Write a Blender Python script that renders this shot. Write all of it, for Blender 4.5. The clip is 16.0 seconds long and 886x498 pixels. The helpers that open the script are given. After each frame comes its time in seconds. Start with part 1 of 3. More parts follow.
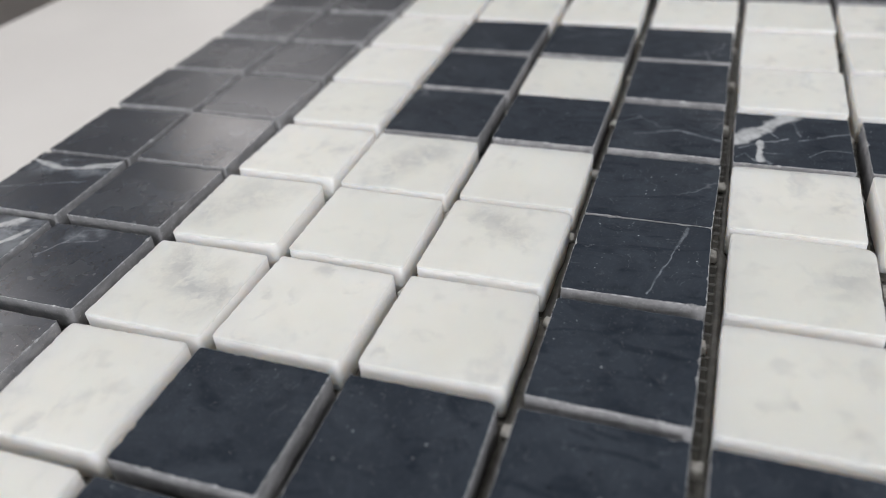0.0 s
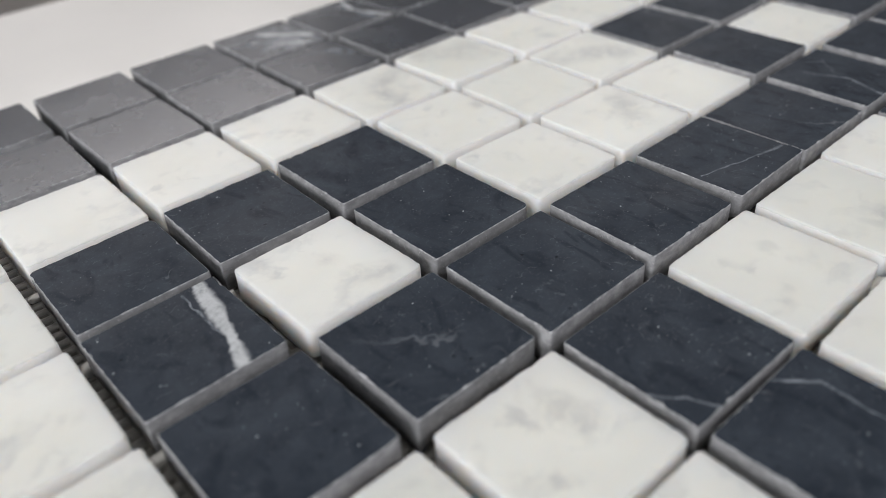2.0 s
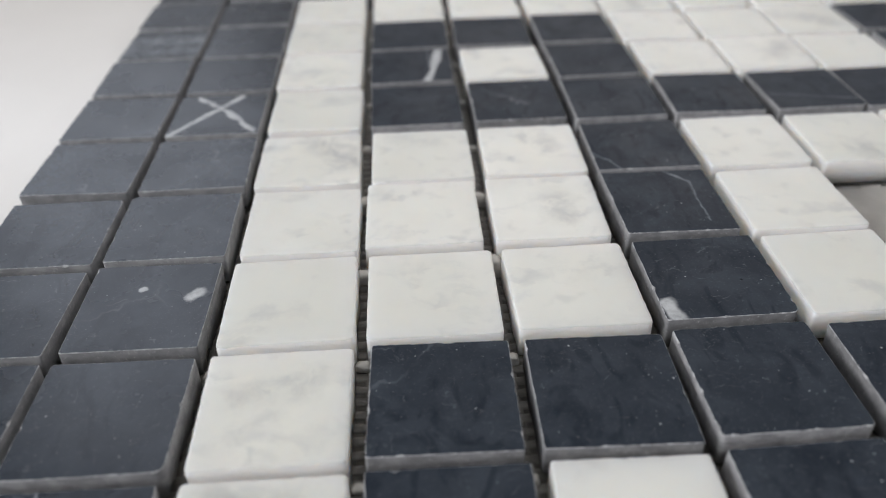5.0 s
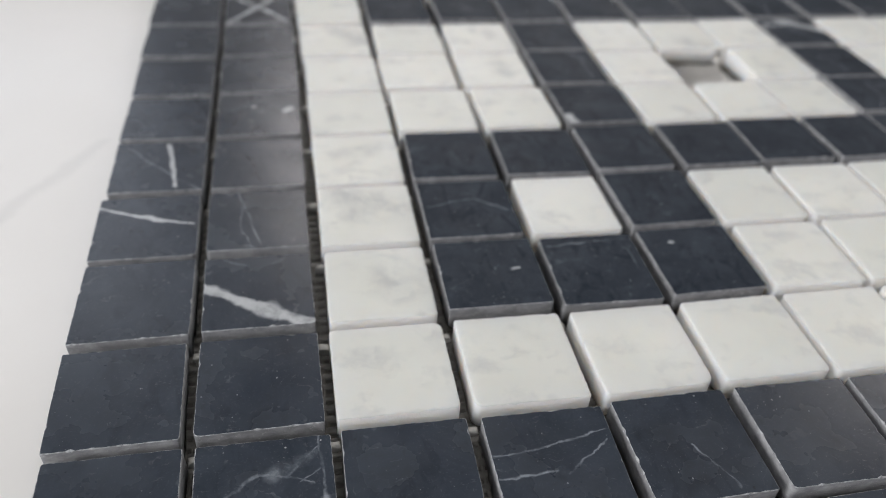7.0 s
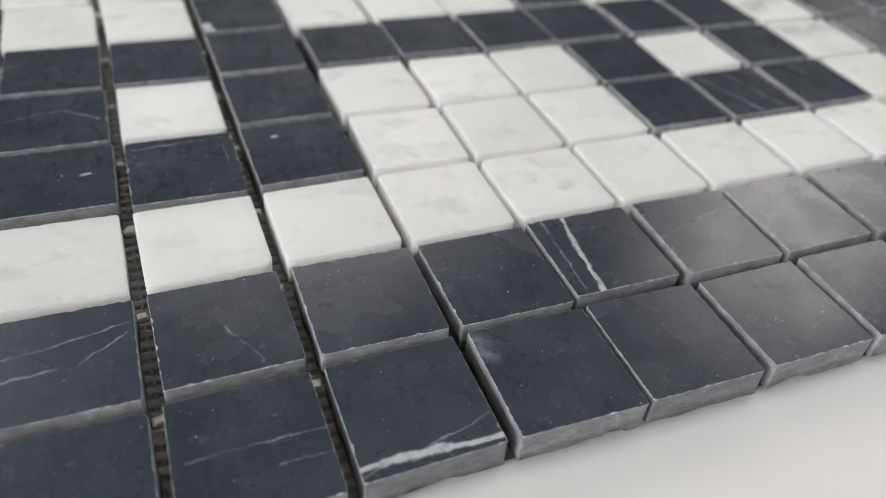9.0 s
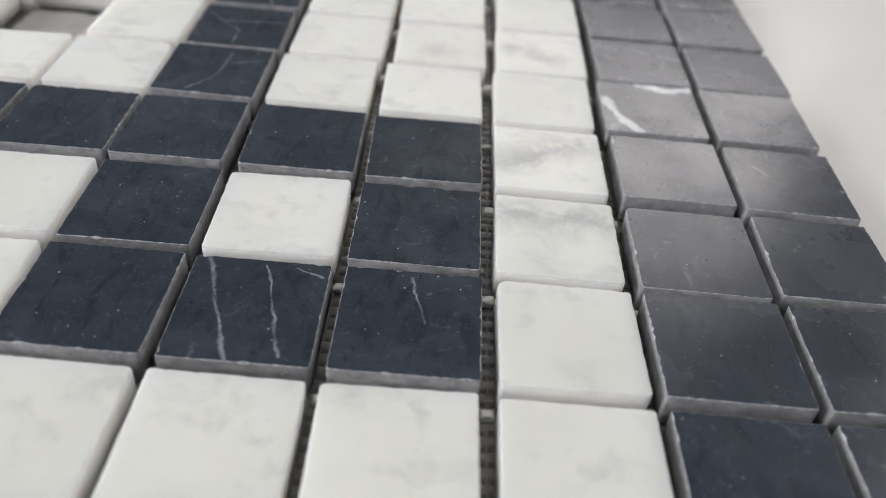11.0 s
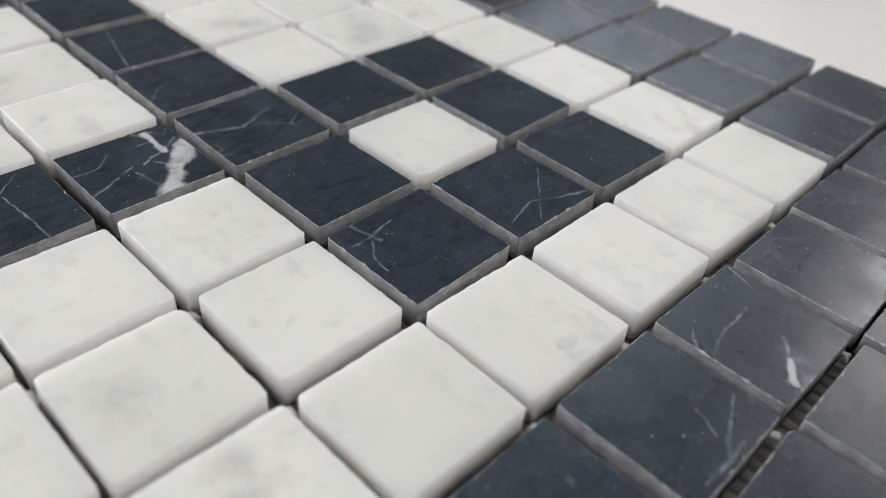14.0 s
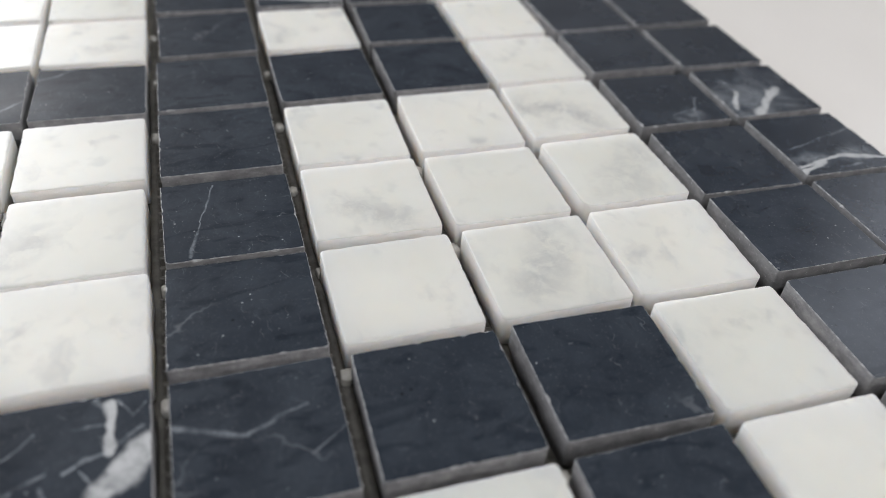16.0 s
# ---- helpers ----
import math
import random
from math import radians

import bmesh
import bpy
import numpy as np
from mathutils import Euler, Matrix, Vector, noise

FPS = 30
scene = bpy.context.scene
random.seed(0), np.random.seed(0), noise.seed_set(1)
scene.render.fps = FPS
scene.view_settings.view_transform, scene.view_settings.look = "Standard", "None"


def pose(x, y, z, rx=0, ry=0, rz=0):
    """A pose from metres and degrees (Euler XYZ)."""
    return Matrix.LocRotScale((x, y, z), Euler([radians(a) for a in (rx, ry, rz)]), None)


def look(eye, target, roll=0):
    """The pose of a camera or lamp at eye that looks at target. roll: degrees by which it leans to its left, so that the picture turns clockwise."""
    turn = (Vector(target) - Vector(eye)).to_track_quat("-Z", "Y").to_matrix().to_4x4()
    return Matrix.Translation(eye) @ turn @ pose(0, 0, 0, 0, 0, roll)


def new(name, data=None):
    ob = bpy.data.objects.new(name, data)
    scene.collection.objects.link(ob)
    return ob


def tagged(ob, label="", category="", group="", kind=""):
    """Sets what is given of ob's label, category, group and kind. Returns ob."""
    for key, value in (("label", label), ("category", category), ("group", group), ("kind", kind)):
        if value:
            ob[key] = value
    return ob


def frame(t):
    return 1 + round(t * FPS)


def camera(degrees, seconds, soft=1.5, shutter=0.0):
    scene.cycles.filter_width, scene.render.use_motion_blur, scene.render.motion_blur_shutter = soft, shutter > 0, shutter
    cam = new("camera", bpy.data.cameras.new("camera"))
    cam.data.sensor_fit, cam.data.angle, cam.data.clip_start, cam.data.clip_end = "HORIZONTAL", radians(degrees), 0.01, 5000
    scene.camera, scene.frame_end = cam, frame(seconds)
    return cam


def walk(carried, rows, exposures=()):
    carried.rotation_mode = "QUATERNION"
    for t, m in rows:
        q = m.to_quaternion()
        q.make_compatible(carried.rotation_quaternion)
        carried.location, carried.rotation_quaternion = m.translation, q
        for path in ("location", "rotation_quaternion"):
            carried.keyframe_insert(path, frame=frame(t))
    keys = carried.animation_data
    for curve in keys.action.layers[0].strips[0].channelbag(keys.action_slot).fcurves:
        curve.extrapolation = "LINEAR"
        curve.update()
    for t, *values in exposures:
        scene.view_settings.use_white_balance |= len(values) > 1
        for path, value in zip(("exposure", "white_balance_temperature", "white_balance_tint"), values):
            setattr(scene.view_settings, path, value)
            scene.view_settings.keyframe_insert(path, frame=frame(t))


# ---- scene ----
cam = camera(59.11, 16.0, soft=0.6)
cam.data.dof.use_dof = True
cam.data.dof.focus_distance = 0.112
cam.data.dof.aperture_fstop = 16.0
PATH = [
    (0.0, pose(-0.09011, 0.03416, 0.07271, 54.641, 3.976, -71.311)),
    (0.5, pose(-0.09522, 0.02294, 0.07216, 54.341, 4.140, -63.824)),
    (1.0, pose(-0.09847, 0.01016, 0.07129, 54.496, 3.987, -56.588)),
    (1.5, pose(-0.10150, -0.00216, 0.07157, 54.386, 3.817, -49.279)),
    (2.0, pose(-0.10240, -0.01429, 0.06972, 54.294, 3.457, -41.752)),
    (2.5, pose(-0.10197, -0.02668, 0.06932, 54.290, 3.335, -34.182)),
    (3.0, pose(-0.10081, -0.04018, 0.06968, 54.382, 3.361, -26.636)),
    (3.5, pose(-0.09891, -0.05419, 0.07144, 54.323, 3.416, -19.472)),
    (3.7, pose(-0.09605, -0.06148, 0.07055, 54.648, 3.344, -16.237)),
    (5.8, pose(-0.08236, -0.13939, 0.08557, 53.013, 0.451, -1.839)),
    (6.0, pose(-0.08717, -0.14777, 0.08749, 52.558, -0.246, -3.008)),
    (6.5, pose(-0.10267, -0.16808, 0.09382, 51.877, -1.980, -6.602)),
    (7.0, pose(-0.11533, -0.18522, 0.09858, 51.256, -3.593, -10.568)),
    (7.5, pose(-0.12744, -0.20033, 0.09812, 50.592, -4.572, -14.010)),
    (8.0, pose(-0.12723, -0.21123, 0.09252, 50.136, -4.836, -16.681)),
    (8.5, pose(-0.09921, -0.20722, 0.08886, 50.320, -5.052, -19.292)),
    (9.0, pose(-0.06650, -0.20200, 0.08630, 50.220, -4.770, -21.500)),
    (9.2, pose(-0.04960, -0.20240, 0.08500, 50.420, -5.000, -21.150)),
    (11.3, pose(0.09614, -0.13951, 0.07672, 50.417, -4.009, 7.267)),
    (11.5, pose(0.10245, -0.13049, 0.07571, 50.825, -3.899, 10.080)),
    (12.0, pose(0.11349, -0.10990, 0.07549, 51.312, -3.837, 16.980)),
    (12.5, pose(0.12388, -0.08909, 0.07582, 51.648, -4.008, 23.870)),
    (13.0, pose(0.13190, -0.06725, 0.07426, 51.774, -4.106, 30.947)),
    (13.5, pose(0.13959, -0.04404, 0.07538, 51.357, -4.141, 38.012)),
    (14.0, pose(0.14202, -0.02241, 0.07554, 51.386, -4.412, 45.074)),
    (14.5, pose(0.13962, -0.00142, 0.07492, 51.058, -4.589, 53.053)),
    (15.0, pose(0.13053, 0.01849, 0.07471, 50.759, -4.377, 61.538)),
    (15.5, pose(0.11370, 0.03572, 0.07535, 50.661, -4.473, 69.835)),
    (16.0, pose(0.09450, 0.04060, 0.07730, 50.350, -3.600, 73.550)),
]
walk(cam, PATH, ((0.0, 0.20), (3.0, 0.12), (7.0, 0.03), (8.5, 0.11), (12.0, 0.24), (16.0, 0.20)))

# sheet grid: pitch and the uneven lines of the joints, in metres
PITCH_X, PITCH_Y = 0.02033, 0.02050
OFF_X = [0.00016, -0.00003, 0.00002, -0.00013, 0.00001, 0.00013, 0.00007, 0.00004, -0.00013, -0.00018, -0.00024, -0.00021, 0.00037, 0.00020, -0.00008]
OFF_Y = [0.00024, -0.00002, -0.00005, 0.00009, -0.00006, 0.00009, -0.00010, -0.00040, -0.00016, 0.00007, -0.00001, 0.00010, 0.00006, 0.00016, 0.00000]
TOP = 0.0070          # height of the tiles' faces above the table
BED = 0.0021          # underside of the tiles
SLAB = 0.0010         # face of the table

# ---------------------------------------------------------------- light
world = bpy.data.worlds.new("world")
scene.world = world
world.use_nodes = True
wn = world.node_tree
sky = wn.nodes.new("ShaderNodeTexSky")
sky.sky_type = "NISHITA"
sky.sun_disc = False
sky.sun_elevation = radians(40)
sky.sun_rotation = radians(250)
wn.links.new(sky.outputs["Color"], wn.nodes["Background"].inputs["Color"])
wn.nodes["Background"].inputs["Strength"].default_value = 0.08


def area_lamp(name, eye, target, sx, sy, watts, colour):
    data = bpy.data.lights.new(name, "AREA")
    data.shape, data.size, data.size_y = "RECTANGLE", sx, sy
    data.energy, data.color = watts, colour
    ob = new(name, data)
    ob.matrix_world = look(eye, target)
    return ob


# Unseen added lamps; west and slim follow the side light and table shadow.
area_lamp("west_side_lamp", (-2.14, -0.88, 0.94), (0, 0, 0.0), 0.8, 1.1, 43.0, (0.985, 0.978, 0.985))
# Added soft fill from the south, no window known there.
area_lamp("south_fill_lamp", (0.0, -2.14, 0.95), (0, 0, 0.0), 1.3, 1.1, 1.2, (0.94, 0.98, 1.0))
area_lamp("east_slim_lamp", (2.34, 0.0, 1.25), (0, 0, 0.0), 0.26, 0.8, 1.6, (1.0, 0.98, 0.96))
# Lamps added for the sheen on the border tiles; no windows known here.
area_lamp("north_sheen_lamp", (0.55, 2.14, 1.40), (0.55, 0.0, 0.9), 1.42, 0.70, 12.8, (1.0, 0.93, 0.90))
area_lamp("northwest_sheen_lamp", (-1.08, 2.14, 1.63), (-1.08, 0.0, 1.1), 1.06, 1.45, 6.4, (0.95, 0.96, 1.0))
area_lamp("east_sheen_lamp", (2.34, 1.62, 1.76), (0.0, 0.6, 0.6), 0.85, 0.80, 9.5, (1.0, 0.93, 0.89))
# Overhead lamp assumed, stretched in x for reflections on the dark tiles.
area_lamp("overhead_fill_lamp", (0.0, 0.22, 2.46), (0.0, 0.22, 0), 3.0, 1.2, 17.0, (0.98, 0.987, 0.968))


# ---------------------------------------------------------------- materials
class Nodes:
    """Short hand for building a node material."""

    def __init__(self, name):
        self.mat = bpy.data.materials.new(name)
        self.mat.use_nodes = True
        self.tree = self.mat.node_tree
        self.bsdf = self.tree.nodes["Principled BSDF"]

    def put(self, socket, value):
        if hasattr(value, "is_output"):
            self.tree.links.new(value, socket)
        elif isinstance(value, (tuple, list)) and len(value) == 3 and socket.type == "RGBA":
            socket.default_value = (*value, 1)
        else:
            socket.default_value = value

    def math(self, op, a, b=0.0, c=0.0, clamp=False):
        n = self.tree.nodes.new("ShaderNodeMath")
        n.operation, n.use_clamp = op, clamp
        for s, v in zip(n.inputs, (a, b, c)):
            self.put(s, v)
        return n.outputs[0]

    def vmath(self, op, a, b=(0, 0, 0)):
        n = self.tree.nodes.new("ShaderNodeVectorMath")
        n.operation = op
        self.put(n.inputs[0], a)
        if op == "SCALE":
            self.put(n.inputs["Scale"], b)
        else:
            self.put(n.inputs[1], b)
        return n.outputs["Value"] if op in ("DOT_PRODUCT", "LENGTH", "DISTANCE") else n.outputs["Vector"]

    def coords(self):
        return self.tree.nodes.new("ShaderNodeTexCoord").outputs["Object"]

    def random(self):
        return self.tree.nodes.new("ShaderNodeObjectInfo").outputs["Random"]

    def shifted(self, co, seed=37.0):
        """Coordinates moved apart from tile to tile."""
        v = self.tree.nodes.new("ShaderNodeCombineXYZ")
        r = self.random()
        self.put(v.inputs[0], self.math("MULTIPLY", r, seed))
        self.put(v.inputs[1], self.math("MULTIPLY", r, seed * 1.73))
        self.put(v.inputs[2], self.math("MULTIPLY", r, seed * 0.61))
        return self.vmath("ADD", co, v.outputs[0])

    def noise(self, co, scale, detail=4.0, rough=0.55, distort=0.0, colour=False):
        n = self.tree.nodes.new("ShaderNodeTexNoise")
        self.put(n.inputs["Vector"], co)
        for k, v in (("Scale", scale), ("Detail", detail), ("Roughness", rough), ("Distortion", distort)):
            n.inputs[k].default_value = v
        return n.outputs["Color"] if colour else n.outputs["Fac"]

    def voronoi(self, co, scale, feature="F1"):
        n = self.tree.nodes.new("ShaderNodeTexVoronoi")
        n.feature = feature
        self.put(n.inputs["Vector"], co)
        n.inputs["Scale"].default_value = scale
        return n.outputs["Distance"]

    def ramp(self, value, a, b, lo=0.0, hi=1.0, smooth=True):
        n = self.tree.nodes.new("ShaderNodeMapRange")
        n.interpolation_type = "SMOOTHSTEP" if smooth else "LINEAR"
        for s, v in zip(n.inputs[:5], (value, a, b, lo, hi)):
            self.put(s, v)
        return n.outputs[0]

    def mix(self, fac, a, b):
        n = self.tree.nodes.new("ShaderNodeMix")
        n.data_type = "RGBA"
        self.put(n.inputs[0], fac)
        self.put(n.inputs[6], a)
        self.put(n.inputs[7], b)
        return n.outputs[2]

    def bump(self, height, strength, distance):
        n = self.tree.nodes.new("ShaderNodeBump")
        n.inputs["Strength"].default_value, n.inputs["Distance"].default_value = strength, distance
        self.put(n.inputs["Height"], height)
        self.put(self.bsdf.inputs["Normal"], n.outputs[0])

    def set(self, **kw):
        for k, v in kw.items():
            self.put(self.bsdf.inputs[k.replace("_", " ")], v)
        return self.mat

    def stroke(self, warped, a, b, width, soft=0.35, uneven=None):
        """1 on a band from a to b (metres, in the tile's plane), 0 away from it; warped coordinates make it wander."""
        ax, ay = a
        dx, dy = b[0] - ax, b[1] - ay
        rel = self.vmath("SUBTRACT", warped, (ax, ay, 0))
        along = self.math("DIVIDE", self.vmath("DOT_PRODUCT", rel, (dx, dy, 0)), dx * dx + dy * dy, clamp=True)
        near = self.vmath("SCALE", (dx, dy, 0), along)
        off = self.vmath("LENGTH", self.vmath("MULTIPLY", self.vmath("SUBTRACT", rel, near), (1, 1, 0)))
        if uneven is not None:
            off = self.math("DIVIDE", off, uneven)
        return self.ramp(off, width * (0.5 - soft * 0.5), width * (0.5 + soft), 1.0, 0.0)


def black_marble(name, strokes=(), polished=False):
    """Honed and matt in the field; the border tiles are polished, with faint sheen put into their colour."""
    n = Nodes(name)
    co = n.coords()
    own = n.shifted(co)
    cloud = n.noise(own, 110.0, 5.0, 0.6, 0.6)
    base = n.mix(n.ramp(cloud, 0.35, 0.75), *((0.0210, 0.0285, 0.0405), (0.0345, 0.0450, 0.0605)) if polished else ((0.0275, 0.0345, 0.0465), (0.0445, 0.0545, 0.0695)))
    brushed = n.noise(n.vmath("MULTIPLY", own, (1.0, 0.45, 1.0)), 190.0, 3.0, 0.5, 2.2)
    base = n.mix(n.ramp(brushed, 0.52, 0.70, 0.0, 0.5), base, (0.0075, 0.0115, 0.0200))
    mottled = n.noise(own, 700.0, 4.0, 0.65)
    base = n.mix(n.ramp(mottled, 0.45, 0.8, 0.0, 0.22), base, (0.042, 0.056, 0.080))
    # hair-thin white veins that come and go
    warp = n.vmath("SCALE", n.vmath("SUBTRACT", n.noise(own, 160.0, 3.0, 0.6, colour=True), (0.5, 0.5, 0.5)), 0.008)
    line = n.voronoi(n.vmath("ADD", own, warp), 42.0, "DISTANCE_TO_EDGE")
    hair = n.math("MULTIPLY", n.ramp(line, 0.0, 0.018, 1.0, 0.0), n.ramp(n.noise(own, 55.0, 2.0), 0.59, 0.74))
    base = n.mix(n.math("MULTIPLY", hair, 0.22), base, (0.36, 0.38, 0.41))
    # fine scratches and dusty specks
    scratch = n.noise(n.vmath("MULTIPLY", n.vmath("ADD", own, warp), (260.0, 2600.0, 400.0)), 1.0, 2.0)
    base = n.mix(n.math("MULTIPLY", n.ramp(scratch, 0.66, 0.76), 0.26), base, (0.22, 0.23, 0.25))
    turned = n.noise(n.vmath("MULTIPLY", n.vmath("ADD", own, warp), (3000.0, 330.0, 400.0)), 1.0, 2.0)
    base = n.mix(n.math("MULTIPLY", n.ramp(turned, 0.68, 0.78), 0.20), base, (0.22, 0.23, 0.25))
    scuff = n.math("MULTIPLY", n.ramp(n.noise(own, 900.0, 6.0, 0.75), 0.55, 0.70), n.ramp(n.noise(own, 130.0, 3.0), 0.55, 0.70))
    base = n.mix(n.math("MULTIPLY", scuff, 0.40), base, (0.24, 0.25, 0.27))
    # short curled scratches
    curl = n.vmath("SCALE", n.vmath("SUBTRACT", n.noise(own, 420.0, 2.0, 0.5, colour=True), (0.5, 0.5, 0.5)), 0.0018)
    nick = n.ramp(n.voronoi(n.vmath("ADD", own, curl), 230.0, "DISTANCE_TO_EDGE"), 0.004, 0.016, 1.0, 0.0)
    nick = n.math("MULTIPLY", nick, n.ramp(n.noise(n.vmath("ADD", own, (3.1, 1.7, 0.4)), 300.0, 2.0), 0.66, 0.73))
    base = n.mix(n.math("MULTIPLY", nick, 0.04), base, (0.34, 0.36, 0.39))
    where = n.ramp(n.noise(own, 200.0, 2.0), 0.49, 0.62)
    for size, big, tone in ((560.0, 0.095, 0.85), (1050.0, 0.11, 0.45)):
        dot = n.ramp(n.voronoi(n.vmath("ADD", own, n.vmath("SCALE", curl, 0.35)), size), big * 0.45, big, 1.0, 0.0)
        base = n.mix(n.math("MULTIPLY", n.math("MULTIPLY", dot, where), tone), base, (0.44, 0.46, 0.48))
    pit = n.math("MULTIPLY", n.ramp(n.voronoi(own, 330.0), 0.04, 0.11, 1.0, 0.0), n.ramp(n.noise(own, 90.0, 2.0), 0.5, 0.65))
    base = n.mix(n.math("MULTIPLY", pit, 0.8), base, (0.006, 0.007, 0.009))
    if strokes:
        wob = n.vmath("SUBTRACT", n.noise(own, 85.0, 4.0, 0.6, colour=True), (0.5, 0.5, 0.5))
        tremble = n.vmath("SUBTRACT", n.noise(own, 420.0, 4.0, 0.65, colour=True), (0.5, 0.5, 0.5))
        path = n.vmath("ADD", n.vmath("ADD", co, n.vmath("SCALE", wob, 0.0018)), n.vmath("SCALE", tremble, 0.0011))
        swell = n.ramp(n.noise(own, 150.0, 4.0, 0.55), 0.3, 0.72, 0.42, 1.22)
        wisp = n.ramp(n.noise(own, 240.0, 6.0, 0.72), 0.36, 0.66, 0.10, 1.0)
        mask, fine = 0.0, 0.0
        for x0, y0, x1, y1, w in strokes:
            ends = (x0 * 0.0092, y0 * 0.0092), (x1 * 0.0092, y1 * 0.0092)
            if w < 0:       # a thin frosty haze
                one = n.math("MULTIPLY", n.stroke(path, *ends, -w * 0.0092, 1.0, swell), wisp)
                fine = n.math("MAXIMUM", fine, n.math("MULTIPLY", one, 0.75))
            elif w > 0.1:   # a full white vein
                mask = n.math("MAXIMUM", mask, n.stroke(path, *ends, w * 0.0092, 0.34, swell))
            else:           # a thread
                one = n.math("MULTIPLY", n.stroke(path, *ends, w * 0.0045, 0.75, swell), wisp)
                fine = n.math("MAXIMUM", fine, one)
        base = n.mix(n.math("MULTIPLY", fine, 0.60), base, (0.40, 0.44, 0.49))
        frost = n.math("MULTIPLY", mask, n.ramp(n.noise(own, 420.0, 5.0, 0.7), 0.3, 0.6, 0.62, 1.0))
        base = n.mix(frost, base, (0.52, 0.54, 0.56))
    fleck = n.noise(own, 2600.0, 3.0, 0.7)
    base = n.mix(n.ramp(fleck, 0.58, 0.74, 0.0, 0.40), base, (0.12, 0.13, 0.15))
    dark = n.ramp(n.noise(own, 330.0, 5.0, 0.7), 0.55, 0.74, 0.0, 0.34)
    base = n.mix(dark, base, (0.006, 0.008, 0.013))
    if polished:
        # faint bluish sheen put into the border tiles' colour
        sheen_film = n.ramp(n.noise(own, 140.0, 6.0, 0.7), 0.25, 0.75, 0.0, 0.07)
        base = n.mix(sheen_film, base, (0.085, 0.105, 0.160))
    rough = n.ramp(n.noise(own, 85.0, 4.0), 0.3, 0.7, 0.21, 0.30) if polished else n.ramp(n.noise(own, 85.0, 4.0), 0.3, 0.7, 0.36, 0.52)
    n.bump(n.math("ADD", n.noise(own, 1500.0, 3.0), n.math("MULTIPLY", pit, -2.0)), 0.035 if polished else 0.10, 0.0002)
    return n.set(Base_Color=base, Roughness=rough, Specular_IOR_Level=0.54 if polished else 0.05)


def sawn_black():
    n = Nodes("sawn black marble edge")
    own = n.shifted(n.coords())
    streak = n.noise(n.vmath("MULTIPLY", own, (420.0, 420.0, 700.0)), 1.0, 4.0, 0.6)
    base = n.mix(n.ramp(streak, 0.3, 0.75), (0.23, 0.232, 0.243), (0.42, 0.422, 0.435))
    base = n.mix(n.ramp(n.noise(own, 210.0, 4.0), 0.5, 0.75, 0.0, 0.45), base, (0.17, 0.175, 0.185))
    base = n.mix(n.ramp(n.random(), 0.3, 1.0, 0.0, 0.5, False), base, (0.12, 0.123, 0.13))
    base = n.mix(n.ramp(n.noise(own, 1700.0, 4.0, 0.7), 0.58, 0.72, 0.0, 0.5), base, (0.60, 0.60, 0.60))
    n.bump(n.noise(own, 1900.0, 4.0, 0.65), 0.35, 0.0003)
    return n.set(Base_Color=base, Roughness=0.72, Specular_IOR_Level=0.35)


def white_marble(name, strokes=(), side=False):
    n = Nodes(name)
    co = n.coords()
    own = n.shifted(co, 53.0)
    wob = n.vmath("SUBTRACT", n.noise(own, 120.0, 4.0, 0.6, colour=True), (0.5, 0.5, 0.5))
    own2 = n.vmath("ADD", own, n.vmath("SCALE", wob, 0.010))
    base = n.mix(n.ramp(n.noise(own, 60.0, 3.0), 0.3, 0.7), (0.780, 0.780, 0.722), (0.840, 0.840, 0.780))
    cloud = n.ramp(n.noise(n.vmath("MULTIPLY", own2, (1.0, 1.7, 1.0)), 78.0, 3.5, 0.55), 0.54, 0.80)
    base = n.mix(n.math("MULTIPLY", cloud, 0.62), base, (0.50, 0.515, 0.52))
    blot = n.math("MULTIPLY", n.ramp(n.noise(own2, 170.0, 2.5, 0.5), 0.56, 0.78), n.ramp(n.noise(own, 70.0, 2.0), 0.50, 0.64))
    base = n.mix(n.math("MULTIPLY", blot, 0.5), base, (0.40, 0.415, 0.425))
    spot = n.math("MULTIPLY", n.ramp(n.noise(own, 300.0, 1.5, 0.5), 0.52, 0.76), n.ramp(n.noise(own, 115.0, 2.0), 0.50, 0.62))
    base = n.mix(n.math("MULTIPLY", spot, 0.26), base, (0.42, 0.435, 0.435))
    base = n.mix(n.ramp(n.random(), 0.25, 1.0, 0.0, 0.34, False), base, (0.60, 0.625, 0.585))
    # side tone raised to stand in for light bouncing in the joints
    if side:
        base = n.mix(0.8, base, (0.93, 0.905, 0.88))
    if strokes:
        path = n.vmath("ADD", co, n.vmath("SCALE", wob, 0.008))
        mask = 0.0
        for x0, y0, x1, y1, w in strokes:
            one = n.stroke(path, (x0 * 0.0092, y0 * 0.0092), (x1 * 0.0092, y1 * 0.0092), w * 0.0105, 1.3)
            one = n.math("MULTIPLY", one, min(1.0, w / 0.36))
            mask = n.math("MAXIMUM", mask, one)
        mask = n.math("MULTIPLY", mask, n.ramp(n.noise(own2, 260.0, 4.0, 0.6), 0.3, 0.65, 0.15, 0.80))
        base = n.mix(mask, base, (0.40, 0.415, 0.425))
    rough = 0.55 if side else n.ramp(n.noise(own, 420.0, 3.0), 0.3, 0.7, 0.34, 0.46)
    n.bump(n.noise(own, 2000.0, 3.0, 0.6), 0.035 if not side else 0.3, 0.0002)
    n.bsdf.inputs["Subsurface Radius"].default_value = (0.0078, 0.0071, 0.0063)
    return n.set(Base_Color=base, Roughness=rough, Subsurface_Weight=1.0, Specular_IOR_Level=0.28, Subsurface_Scale=1.0)


